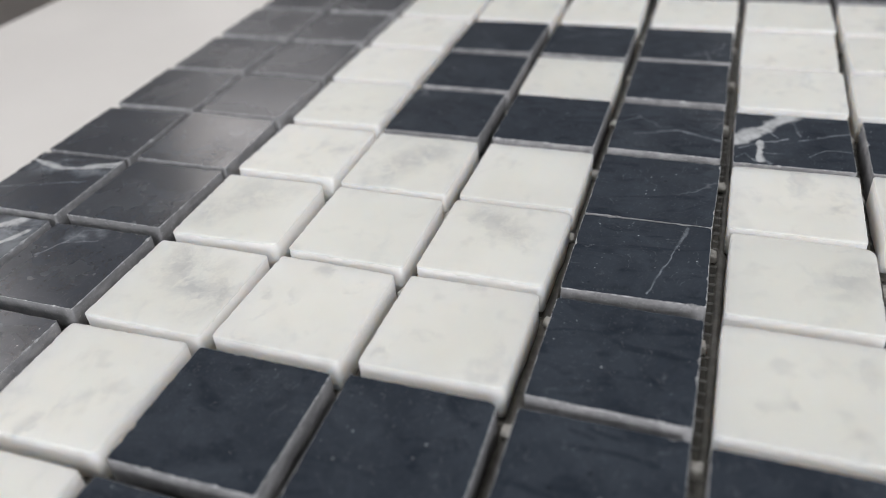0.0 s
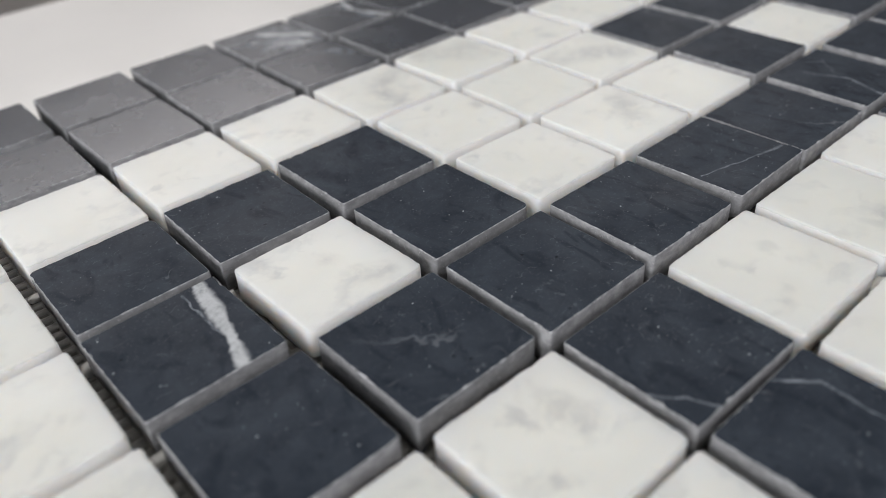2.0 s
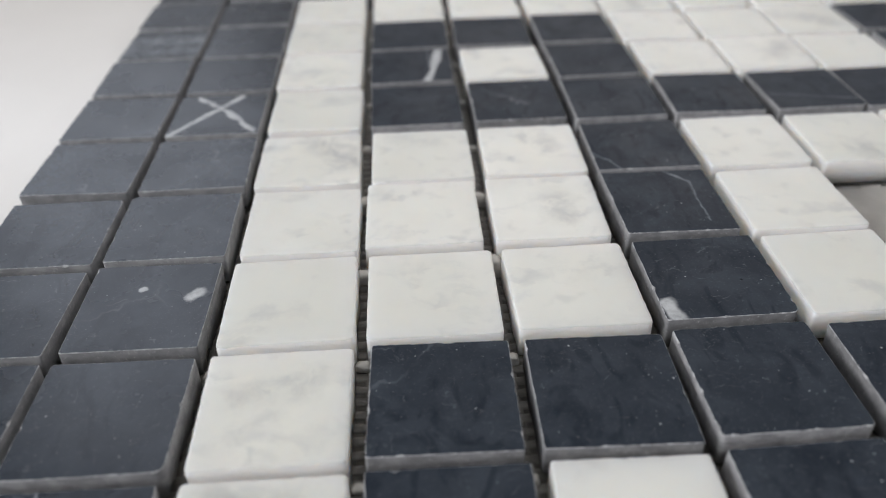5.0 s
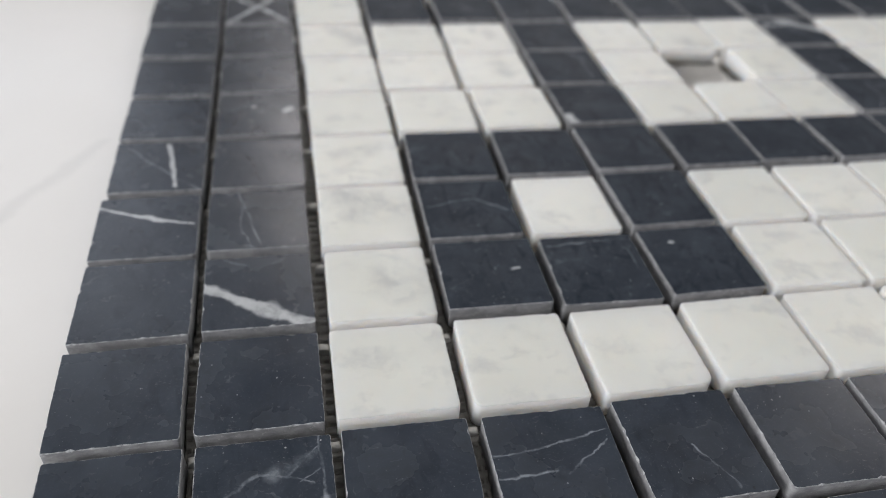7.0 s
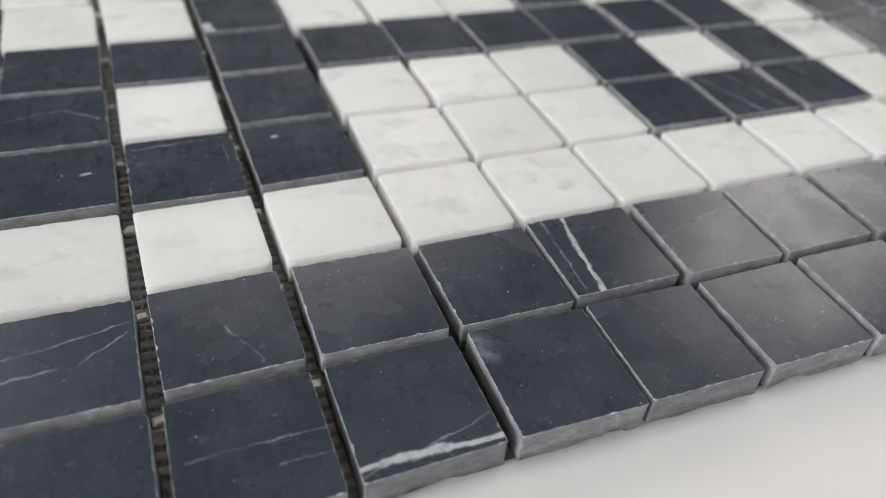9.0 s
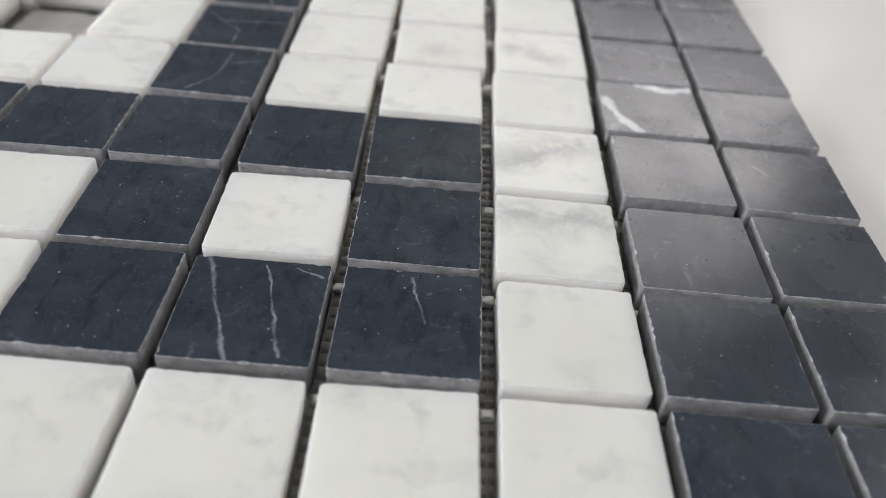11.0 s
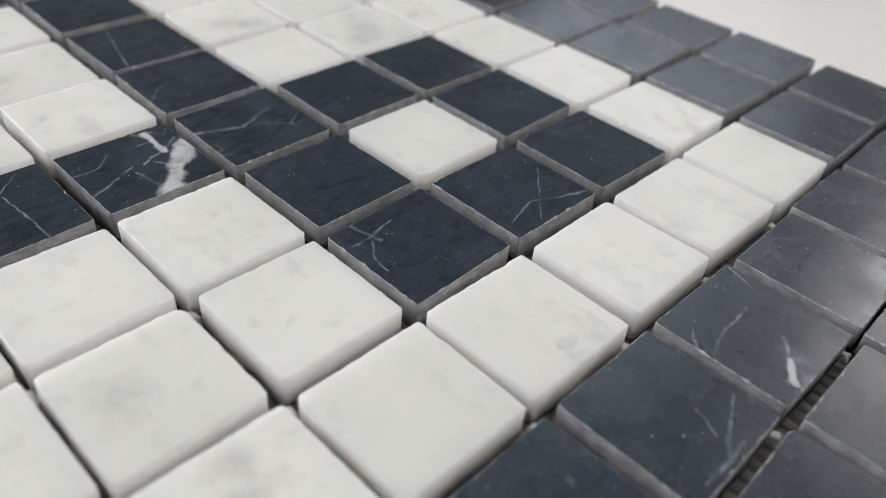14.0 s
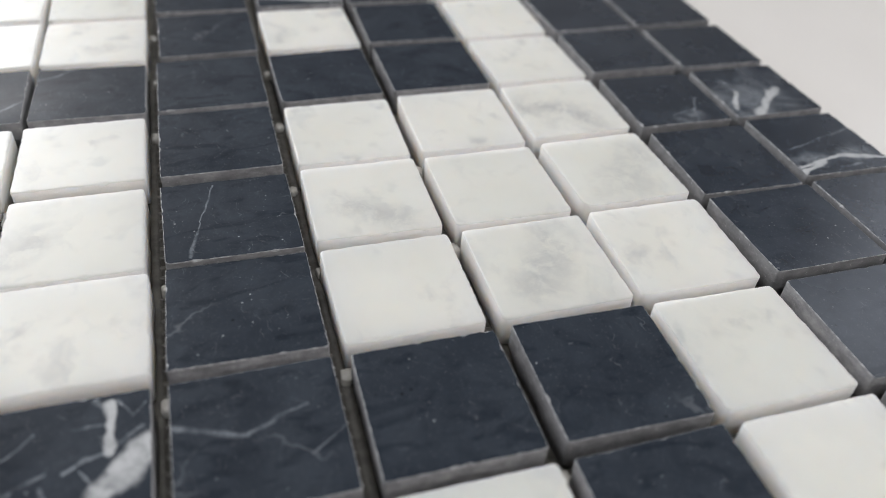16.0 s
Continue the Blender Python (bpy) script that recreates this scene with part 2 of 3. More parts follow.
def table_stone():
    n = Nodes("polished white table stone")
    co = n.coords()
    wob = n.vmath("SCALE", n.vmath("SUBTRACT", n.noise(co, 45.0, 5.0, 0.6, colour=True), (0.5, 0.5, 0.5)), 0.012)
    path = n.vmath("ADD", co, wob)
    vein = n.stroke(path, (-0.158, -0.020), (-0.177, -0.055), 0.0022, 0.8)
    vein = n.math("MAXIMUM", vein, n.stroke(path, (-0.177, -0.055), (-0.260, -0.120), 0.003, 0.8))
    vein = n.math("MAXIMUM", vein, n.stroke(path, (-0.60, 0.10), (-0.26, -0.12), 0.004, 0.8))
    base = n.mix(n.ramp(n.noise(co, 9.0, 4.0), 0.3, 0.7), (0.80, 0.785, 0.765), (0.85, 0.835, 0.815))
    base = n.mix(n.math("MULTIPLY", vein, 0.16), base, (0.42, 0.43, 0.43))
    rough = n.ramp(n.noise(co, 40.0, 3.0), 0.3, 0.7, 0.16, 0.24)
    return n.set(Base_Color=base, Roughness=rough)


def plain(name, a, b, scale, rough, bump=0.1):
    n = Nodes(name)
    co = n.coords()
    base = n.mix(n.ramp(n.noise(co, scale, 5.0, 0.6), 0.3, 0.7), a, b)
    n.bump(n.noise(co, scale * 12, 3.0), bump, 0.002)
    return n.set(Base_Color=base, Roughness=rough)


BLACK = black_marble("honed black marble")
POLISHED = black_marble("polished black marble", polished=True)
BLACK_SIDE = sawn_black()
# Chipped rim, its tone raised further for the bright lit edge strips.
BLACK_EDGE = plain("chipped, brightened black marble edge", (0.18, 0.185, 0.195), (0.56, 0.57, 0.59), 1400.0, 0.6)
WHITE = white_marble("honed white marble")
WHITE_SIDE = white_marble("cut white marble edge raised for bounce", side=True)
TABLE = table_stone()
# Net thread darkened past its own tone for the shade in the joints.
NET = plain("darkened fibreglass thread", (0.085, 0.081, 0.074), (0.165, 0.157, 0.145), 500.0, 0.3)
# Dull wall and ceiling paints chosen to keep the tiles' reflections dark.
WALL = plain("warm wall paint", (0.31, 0.295, 0.284), (0.36, 0.343, 0.331), 3.0, 0.9)
CEIL = plain("ceiling paint", (0.30, 0.305, 0.312), (0.35, 0.355, 0.362), 3.0, 0.9)
FLOOR = plain("grey brown floor tile", (0.30, 0.27, 0.25), (0.38, 0.345, 0.32), 4.0, 0.5)
# Glue film, likewise darkened to deepen the shade between tiles.
FILM = plain("shade-darkened glue", (0.055, 0.052, 0.046), (0.09, 0.085, 0.077), 160.0, 0.6)
CRUST = plain("pale glue crust", (0.66, 0.64, 0.61), (0.80, 0.78, 0.75), 120.0, 0.5)
BEAD = plain("pale glue", (0.52, 0.505, 0.475), (0.72, 0.70, 0.67), 300.0, 0.25)
BASE = plain("painted table base", (0.60, 0.58, 0.55), (0.66, 0.64, 0.61), 5.0, 0.6)


# ---------------------------------------------------------------- builders
def finish(name, bm, mats, parent=None, label=""):
    me = bpy.data.meshes.new(name)
    bm.to_mesh(me)
    bm.free()
    for m in mats:
        me.materials.append(m)
    ob = new(name, me)
    if parent:
        ob.parent = parent
    if label:
        ob["label"] = label
    return ob


def part(name, bm, material, parent, label=""):
    return finish(name, bm, [material], parent, label)


def box(bm, lo, hi):
    g = bmesh.ops.create_cube(bm, size=1.0)
    c = [(a + b) / 2 for a, b in zip(lo, hi)]
    d = [b - a for a, b in zip(lo, hi)]
    for v in g["verts"]:
        v.co = Vector((c[0] + v.co.x * d[0], c[1] + v.co.y * d[1], c[2] + v.co.z * d[2]))
    return g["verts"]


# ---------------------------------------------------------------- room
X0, X1, Y0, Y1, Z0, Z1 = -2.2, 2.4, -2.2, 2.2, -0.78, 2.5


def slab(name, lo, hi, mat, label):
    bm = bmesh.new()
    box(bm, lo, hi)
    return tagged(finish(name, bm, [mat]), label, name.split("_")[0], kind="structure")


slab("floor", (X0 - 0.1, Y0 - 0.1, Z0 - 0.1), (X1 + 0.1, Y1 + 0.1, Z0), FLOOR, "grey brown stone floor of the room")
# Unseen ceiling, added to close the room over the table.
slab("ceiling", (X0 - 0.1, Y0 - 0.1, Z1), (X1 + 0.1, Y1 + 0.1, Z1 + 0.1), CEIL, "unseen plain grey ceiling closing the room")


def lamp_wall(name, lo, hi, along, openings, label):
    """An unseen wall closing the room, with openings cut for the added lamps, each from a to b along the axis and from
    the sill to the head.
    """
    bm = bmesh.new()

    def block(a, b, z0, z1):
        c, d = [lo[0], lo[1], z0], [hi[0], hi[1], z1]
        c[along], d[along] = a, b
        box(bm, c, d)

    start = lo[along]
    for a, b, sill, head in openings:
        block(start, a, Z0, Z1)
        block(a, b, Z0, sill)
        block(a, b, head, Z1)
        start = b
    block(start, hi[along], Z0, Z1)
    return tagged(finish(name, bm, [WALL]), label, "wall", kind="structure")


lamp_wall("wall_west", (X0 - 0.1, Y0), (X0, Y1), 1, [(-1.34, -0.42, 0.30, 1.56)], "unseen plain beige wall with a wide opening for a lamp")
lamp_wall("wall_east", (X1, Y0), (X1 + 0.1, Y1), 1, [(-0.16, 0.16, 0.70, 1.66), (1.15, 2.08, 1.32, 2.20)], "unseen plain beige wall with two upright openings for lamps")
lamp_wall("wall_north", (X0 - 0.1, Y1), (X1 + 0.1, Y1 + 0.1), 0, [(-1.64, -0.52, 0.88, 2.38), (-0.19, 1.29, 1.02, 1.78)], "unseen plain beige wall with two broad openings for lamps")
lamp_wall("wall_south", (X0 - 0.1, Y0 - 0.1), (X1 + 0.1, Y0), 0, [(-0.7, 0.7, 0.25, 1.6)], "unseen plain beige wall with a broad opening for a lamp")


# ---------------------------------------------------------------- table
def display_table():
    top = new("display_table")
    top.location = (0, 0, Z0)
    tagged(top, "white polished stone display table under the mosaic", "table")
    bm = bmesh.new()
    box(bm, (-0.62, -0.50, -0.03 - Z0), (0.62, 0.241, SLAB - Z0))
    bmesh.ops.bevel(bm, geom=[e for e in bm.edges], offset=0.003, segments=2, affect="EDGES")
    part("tabletop", bm, TABLE, top, "polished white veined stone top")
    bm = bmesh.new()
    box(bm, (-0.54, -0.42, 0), (0.54, 0.19, -0.03 - Z0))
    part("base", bm, BASE, top)
    return top


display_table()


# ---------------------------------------------------------------- mosaic sheet
def is_white(i, j):
    """The woven pattern: a black double border, black rings with white hearts, white fields between black bands."""
    if i in (0, 1, 13, 14) or j in (0, 1, 13, 14):
        return False
    if i in (2, 12) or j in (2, 12):
        return True
    ring_i, ring_j = i in (3, 4, 5, 9, 10, 11), j in (3, 4, 5, 9, 10, 11)
    if ring_i and ring_j:
        return i in (4, 10) and j in (4, 10)
    return i not in (5, 9) and j not in (5, 9)


def tile_mesh(name, white, rng, mats):
    """One tumbled or sawn tile: a slightly uneven rounded square with worn, here and there chipped, upper edges."""
    half_x, half_y = 0.00925 + rng.uniform(-1, 1) * 0.00008, 0.00930 + rng.uniform(-1, 1) * 0.00008
    r = 0.00062 if white else 0.00032
    worn = 0.00023 if white else 0.00010
    per, arc = 24, 4
    round_off = [r * (rng.uniform(2.0, 3.6) if rng.random() < (0.04 if white else 0.09) else rng.uniform(0.8, 1.25)) for _ in range(4)]
    ring = []
    corners = [(1, 1, 0), (-1, 1, 90), (-1, -1, 180), (1, -1, 270)]
    skew = [(rng.uniform(-1, 1) * 0.00012, rng.uniform(-1, 1) * 0.00012) for _ in range(4)]
    for k, (sx, sy, a0) in enumerate(corners):
        r = round_off[k]
        cx, cy = sx * (half_x - r) + skew[k][0], sy * (half_y - r) + skew[k][1]
        for q in range(arc + 1):
            a = radians(a0 + 90 * q / arc)
            ring.append(((cx + r * math.cos(a), cy + r * math.sin(a)), (math.cos(a), math.sin(a)), q in (0, arc)))
        nx, ny, b0 = corners[(k + 1) % 4]
        s = round_off[(k + 1) % 4]
        ex, ey = nx * (half_x - s) + skew[(k + 1) % 4][0], ny * (half_y - s) + skew[(k + 1) % 4][1]
        a = radians(b0)
        sx0, sy0 = cx + r * math.cos(a), cy + r * math.sin(a)
        ex0, ey0 = ex + s * math.cos(a), ey + s * math.sin(a)
        for q in range(1, per):
            f = q / per
            ring.append(((sx0 + (ex0 - sx0) * f, sy0 + (ey0 - sy0) * f), (math.cos(a), math.sin(a)), False))
    n = len(ring)
    seed = rng.uniform(0, 500)
    wear = []
    blunt = [worn * rng.uniform(0.8, 1.5) for _ in range(4)]
    for k, ((x, y), d, edge) in enumerate(ring):
        v = noise.noise(Vector((x * 1500 + seed, y * 1500, 0.3)))
        w = worn * ((1.0 + 1.0 * v) if white else (0.75 + 1.3 * v))
        if rng.random() < (0.16 if white else 0.07):
            w += rng.uniform(0.2, 1.0) * (0.00026 if white else 0.00030)
        if edge or abs(d[0] * d[1]) > 1e-6:      # the corner wears evenly
            w = blunt[k // (arc + per)]
        wear.append(min(max(w, worn * 0.4), 0.00075))
    foot = [0.00016 * noise.noise(Vector((x * 200 + seed, y * 200, 4.0))) for (x, y), d, _ in ring]
    bm = bmesh.new()
    loops = []
    high = TOP - BED
    steps = ((1.0, 0.0), (1.0, 0.0), (0.45, 0.18), (0.12, 0.52), (0.0, 1.0)) if white else ((1.0, 0.0), (1.0, 0.0), (0.35, 0.4), (0.0, 1.0))
    for inset, drop in steps:
        ins = [min(wear[k] * inset, min(round_off) * 0.85) if abs(d[0] * d[1]) > 1e-6 or edge else wear[k] * inset for k, (_, d, edge) in enumerate(ring)]
        loops.append([bm.verts.new((x - d[0] * ins[k], y - d[1] * ins[k], high - wear[k] * drop))
                      for k, ((x, y), d, _) in enumerate(ring)])
    for v in loops[0]:
        v.co.x, v.co.y = v.co.x * 0.89, v.co.y * 0.89
    bite = [max(0.0, noise.noise(Vector((x * 260 + seed, y * 260, 9.0))) - 0.12) * (0.0008 if white else 0.0026) for (x, y), d, _ in ring]
    for lift, out in ((high * 0.45, 1.0), (0.0, 1.8)):
        loops.append([bm.verts.new((x + d[0] * foot[k] * out, y + d[1] * foot[k] * out, lift + (bite[k] if lift == 0 else 0))) for k, ((x, y), d, _) in enumerate(ring)])
    for q in range(len(loops) - 1):
        for k in range(n):
            f = bm.faces.new((loops[q][k], loops[q + 1][k], loops[q + 1][(k + 1) % n], loops[q][(k + 1) % n]))
            f.smooth = q > 0
            f.material_index = 1 if q >= len(steps) - 1 else 2 if not white and q >= 1 else 0
    hub = bm.verts.new((0, 0, high))
    for k in range(n):
        bm.faces.new((hub, loops[0][k], loops[0][(k + 1) % n]))
    bm.faces.new(list(reversed(loops[-1])))
    bm.normal_update()
    me = bpy.data.meshes.new(name)
    bm.to_mesh(me)
    bm.free()
    for m in mats:
        me.materials.append(m)
    return me


SPECIAL = {}


def veined(i, j, *strokes):
    """Strokes across the face of tile (i, j): x0, y0, x1, y1 and width, in half tiles."""
    SPECIAL[i, j] = strokes


veined(1, 9, (-0.57, 0.89, 0.11, 0.22, 0.115), (0.11, 0.22, 0.84, -0.88, 0.155), (0.39, 0.90, -0.05, 0.29, 0.135), (-0.05, 0.29, -0.94, -1.00, 0.13))
veined(1, 3, (-0.98, 0.12, -0.01, -0.43, 0.242), (-0.01, -0.43, 0.98, -1.05, 0.292), (-0.60, 0.93, -0.17, 0.71, 0.100), (0.28, 0.74, 0.54, 0.89, 0.074))
veined(0, 4, (-0.96, 0.71, 0.16, 0.19, 0.105), (0.16, 0.19, 0.92, 0.01, 0.105))
veined(0, 5, (0.14, 0.91, 0.40, -0.85, 0.103), (-0.81, 0.88, 0.25, -0.41, 0.070), (0.25, -0.41, 0.87, -0.99, 0.070))
veined(1, 4, (-0.40, 0.97, -0.29, 0.56, 0.06), (-0.29, 0.56, -0.04, -0.55, 0.06), (-0.04, -0.55, 0.10, -0.99, 0.053), (-0.32, 0.49, -0.38, -0.19, 0.040), (-0.38, -0.19, -0.11, -0.93, 0.040), (-0.2, -0.85, -0.05, -0.93, 0.1))
veined(1, 1, (-0.77, -0.12, -0.11, 0.39, 0.08), (-0.11, 0.39, 0.31, 0.33, 0.07), (0.31, 0.33, 0.83, 0.85, 0.08), (0.8, 1.0, 0.85, 0.18, 0.08), (0.85, 0.18, 0.97, -0.8, 0.09), (0.31, 0.33, 0.7, 0.15, 0.05), (0.49, 0.2, 0.8, 0.41, 0.05), (0.1, 0.36, 0.75, 0.7, -0.12))
veined(5, 0, (-1.00, -0.83, -0.01, -0.80, 0.113), (-0.01, -0.80, 0.98, -0.88, 0.113), (-0.96, -0.94, -0.05, -0.74, 0.050), (-0.05, -0.74, 1.01, -0.47, 0.050))
veined(4, 0, (-0.85, -0.01, 1.02, 0.02, 0.056), (0.29, -0.38, 0.97, -0.36, 0.040))
veined(4, 1, (0.03, -0.04, 0.35, -0.67, 0.066), (0.35, -0.67, 0.41, -0.88, 0.066))
veined(3, 1, (-0.96, 0.26, -0.14, 0.30, 0.053), (-0.14, 0.30, 0.91, 0.55, 0.053), (-0.97, -0.18, -0.04, -0.14, 0.050), (0.12, -0.22, 0.88, 0.37, 0.044))
veined(6, 0, (-0.99, 0.83, -0.87, 0.51, -0.201))
veined(7, 1, (-0.27, 1.0, -0.45, 0.05, 0.103), (-0.45, 0.05, -0.52, -1.0, 0.103), (-0.72, 1.0, -0.80, -0.9, 0.06))
veined(8, 1, (-1.0, 0.0, 0.75, 0.5, 0.04))
veined(10, 3, (-0.81, 0.94, -0.07, -1.05, 0.100), (0.08, 0.89, 0.57, -0.86, 0.070), (0.53, 0.90, 0.90, 0.72, 0.050))
veined(11, 3, (0.00, 0.86, 0.23, -0.08, 0.053))
veined(9, 8, (-0.86, 0.54, -0.13, 0.56, 0.13), (-0.13, 0.98, 0.26, 0.62, 0.33), (0.26, 0.62, 0.54, 0.40, 0.34), (0.54, 0.40, 1.05, 0.03, 0.34), (-0.91, 0.62, -0.60, 0.79, 0.09), (-0.60, 0.79, -0.80, 0.93, 0.09), (-0.28, 0.67, -0.43, 0.92, 0.09), (-0.56, 0.14, -0.55, 0.49, 0.08), (0.04, 0.10, -0.08, 0.29, 0.09), (-0.08, 0.29, -0.14, 0.53, 0.09), (-0.27, -0.57, -0.56, -0.26, 0.07), (-0.29, -1.04, -0.27, -0.57, 0.07), (-0.96, 0.38, -0.76, 0.51, 0.09), (0.06, 0.27, 0.37, 0.45, 0.05), (0.20, -0.47, 0.01, -0.10, 0.06), (0.39, -0.97, 0.20, -0.47, 0.08), (0.21, -0.14, 0.95, 0.02, 0.07))
veined(9, 9, (-0.33, -1.00, -0.00, -0.15, 0.097), (-0.00, -0.15, -0.34, 0.56, 0.097), (0.43, 0.56, 0.12, 1.00, 0.059))
veined(7, 9, (0.90, -0.63, -0.13, -0.40, 0.058), (-0.13, -0.40, -0.87, -0.20, 0.055))
veined(13, 6, (-0.94, 0.22, -0.74, -0.37, 0.248), (-0.74, -0.37, -0.33, -1.05, 0.248), (-1.0, -0.96, -0.72, -0.74, -0.14), (-0.11, 0.98, 0.44, 0.83, 0.221), (0.44, 0.83, 0.95, 0.93, 0.221))
veined(13, 7, (-0.95, 0.68, 0.01, 0.53, 0.095), (0.01, 0.53, 1.00, 0.24, 0.095), (-0.74, 0.17, -0.65, 0.01, 0.09), (0.49, 0.1, 0.51, -0.31, 0.05), (0.09, -0.48, 0.66, -0.87, 0.025))
veined(13, 9, (0.4, 0.9, 0.9, -0.1, 0.09), (0.9, 0.3, 0.9, -0.6, 0.08), (0.2, 0.3, 0.6, 0.1, 0.05))
veined(13, 10, (0.36, 0.19, 0.63, -0.20, 0.09), (0.63, -0.20, 0.90, -0.58, 0.14), (0.70, -0.15, 0.95, -0.30, -0.3), (-0.28, 0.27, -0.21, -0.59, 0.08), (-0.21, -0.59, -0.06, -1.03, 0.08), (-0.92, 0.96, -0.30, 0.74, 0.09), (-0.57, -0.71, -0.30, -1.05, 0.08))
veined(14, 5, (-0.6, 0.4, -0.4, 0.1, 0.07))
veined(7, 14, (0.72, 1.03, 0.45, 0.09, 0.11), (0.45, 0.09, 0.71, -0.93, 0.125), (0.79, 0.37, 0.84, -0.14, 0.10), (0.59, -0.35, 0.88, -0.99, 0.15), (0.38, 0.44, 0.49, -0.70, 0.10), (0.1, -0.8, -0.35, 0.95, 0.06), (0.5, -0.9, 0.45, 0.7, -0.3))
veined(6, 14, (0.07, 0.49, 0.47, 0.00, 0.24), (0.47, 0.00, 0.98, -0.46, 0.22), (-0.06, 0.19, 0.79, -0.58, -0.9), (-0.45, -0.55, 0.07, -0.50, 0.10), (0.07, -0.50, 0.65, -0.86, 0.12), (0.64, 0.91, 0.30, -0.18, 0.10), (0.89, 0.78, 0.49, -0.73, 0.10), (-0.6, 0.3, 0.7, -0.5, 0.08))
veined(6, 13, (0.09, 0.65, 0.53, 0.38, 0.09), (0.53, 0.38, 0.85, 0.29, 0.10), (0.85, 0.29, 1.03, -0.23, 0.08), (0.45, 0.43, 0.62, -0.14, 0.09), (0.64, 0.35, 0.81, 0.01, -0.3), (0.64, 0.45, 0.72, 0.07, 0.10))
veined(3, 10, (0.71, 0.94, 0.57, -0.08, 0.187), (0.57, -0.08, 0.36, -0.93, 0.187), (0.44, 0.89, 0.43, -0.27, 0.053))
veined(5, 8, (-0.99, -0.26, -0.72, -0.64, 0.090), (-0.72, -0.64, -0.57, -0.98, 0.090))
veined(5, 7, (0.12, 1.05, 0.58, 0.55, 0.056), (0.58, 0.55, 0.53, 0.08, 0.056), (0.53, 0.08, 0.55, -0.72, 0.056))
veined(0, 11, (-1.0, 0.3, 1.0, 0.3, -0.4), (-1.0, -0.5, 1.0, -0.5, -0.4))
veined(4, 3, (-0.9, 0.72, 0.9, 0.86, 0.05), (0.8, 0.6, 0.82, -0.1, 0.02))
veined(3, 3, (0.45, 0.05, 0.55, 0.06, 0.12))
veined(5, 3, (-0.43, 0.6, -0.37, 0.58, 0.11))
veined(3, 4, (-0.9, 0.1, -0.3, 0.25, 0.035), (-0.3, 0.25, 0.2, 0.3, 0.05), (0.2, 0.3, 0.9, -0.15, 0.05))
veined(5, 6, (-0.9, -0.6, -0.85, -0.95, 0.22))
veined(1, 6, (0.68, 0.15, 0.76, 0.22, 0.22), (-0.15, 0.35, -0.12, 0.37, 0.11))
veined(9, 7, (-0.91, 0.63, -0.01, -0.21, 0.045), (-0.01, -0.21, -0.02, -0.85, 0.045), (-0.37, 0.22, 1.01, 0.32, 0.045))
veined(9, 6, (0.2, 0.8, 0.1, -0.2, 0.045), (0.1, -0.2, -0.3, -0.9, 0.045), (0.1, 0.3, 0.9, 0.5, 0.04))
veined(11, 9, (-0.55, -0.89, -0.57, -0.46, 0.067), (-0.57, -0.46, -0.66, 0.02, 0.067), (-1.00, -0.59, -0.39, -0.43, 0.067), (-0.47, -0.55, -0.12, -0.83, 0.067), (-0.12, -0.83, 0.18, -0.82, 0.067))
veined(11, 10, (-0.13, 0.81, 0.27, 0.34, 0.037), (0.27, 0.34, 0.92, -0.31, 0.037), (0.86, 1.00, 0.69, 0.40, 0.056), (0.69, 0.40, 0.45, -0.03, 0.056), (0.45, -0.03, 0.64, -0.74, 0.056))
veined(2, 0, (-0.3, -0.27, 0.38, -0.83, 0.04), (0.6, 0.98, 0.98, 0.6, 0.05))
# no vein on (14, 9): a spot of glare painted as haze
veined(14, 9, (-0.41, -0.82, -0.20, -1.03, -0.25), (-0.36, -0.86, -0.24, -0.96, 0.10))
veined(13, 11, (0.63, 0.93, 0.95, -0.48, -0.22), (0.80, 0.9, 0.95, -0.3, 0.09))
# grey streaks of some white tiles
veined(2, 4, (-0.6, 0.6, 0.3, 0.4, 0.3), (-0.3, 0.0, 0.6, 0.1, 0.25), (0.2, 0.7, 0.5, 0.6, 0.2))
veined(2, 3, (0.1, 0.1, 0.4, -0.3, 0.25))
veined(2, 5, (-0.5, 0.2, 0.5, 0.3, 0.2), (-0.4, -0.4, 0.1, -0.2, 0.15))
veined(2, 8, (0.3, 0.6, 0.8, -0.1, 0.35))
veined(4, 10, (0.2, -0.5, 0.5, -0.7, 0.2), (0.0, 0.2, 0.2, 0.1, 0.12))
veined(12, 5, (-0.9, -0.2, 0.6, 0.6, 0.35))
veined(12, 4, (-0.9, 0.5, 0.8, 0.55, 0.4))
veined(4, 7, (0.1, 0.2, 0.3, -0.3, 0.25))
veined(4, 8, (0.3, 0.5, 0.5, 0.0, 0.2))
veined(3, 8, (-0.5, 0.7, 0.3, 0.5, 0.18))
veined(6, 12, (0.5, 0.2, -0.2, -0.7, 0.4))
veined(7, 12, (-0.3, 0.6, 0.5, -0.2, 0.3))
veined(7, 8, (0.0, -0.5, 0.3, -0.8, 0.25))
veined(11, 7, (-0.2, -0.4, 0.2, -0.6, 0.2))
veined(12, 7, (-0.6, 0.0, 0.4, -0.3, 0.25))
veined(8, 11, (-0.6, 0.4, 0.5, -0.3, 0.3))
veined(7, 10, (0.2, -0.3, 0.6, 0.4, 0.25))


SHIFT = {}


def crooked(i, j, dx, dy, spin=0.0):
    """A tile that lies off the grid: millimetres and degrees."""
    SHIFT[i, j] = (dx, dy, spin)


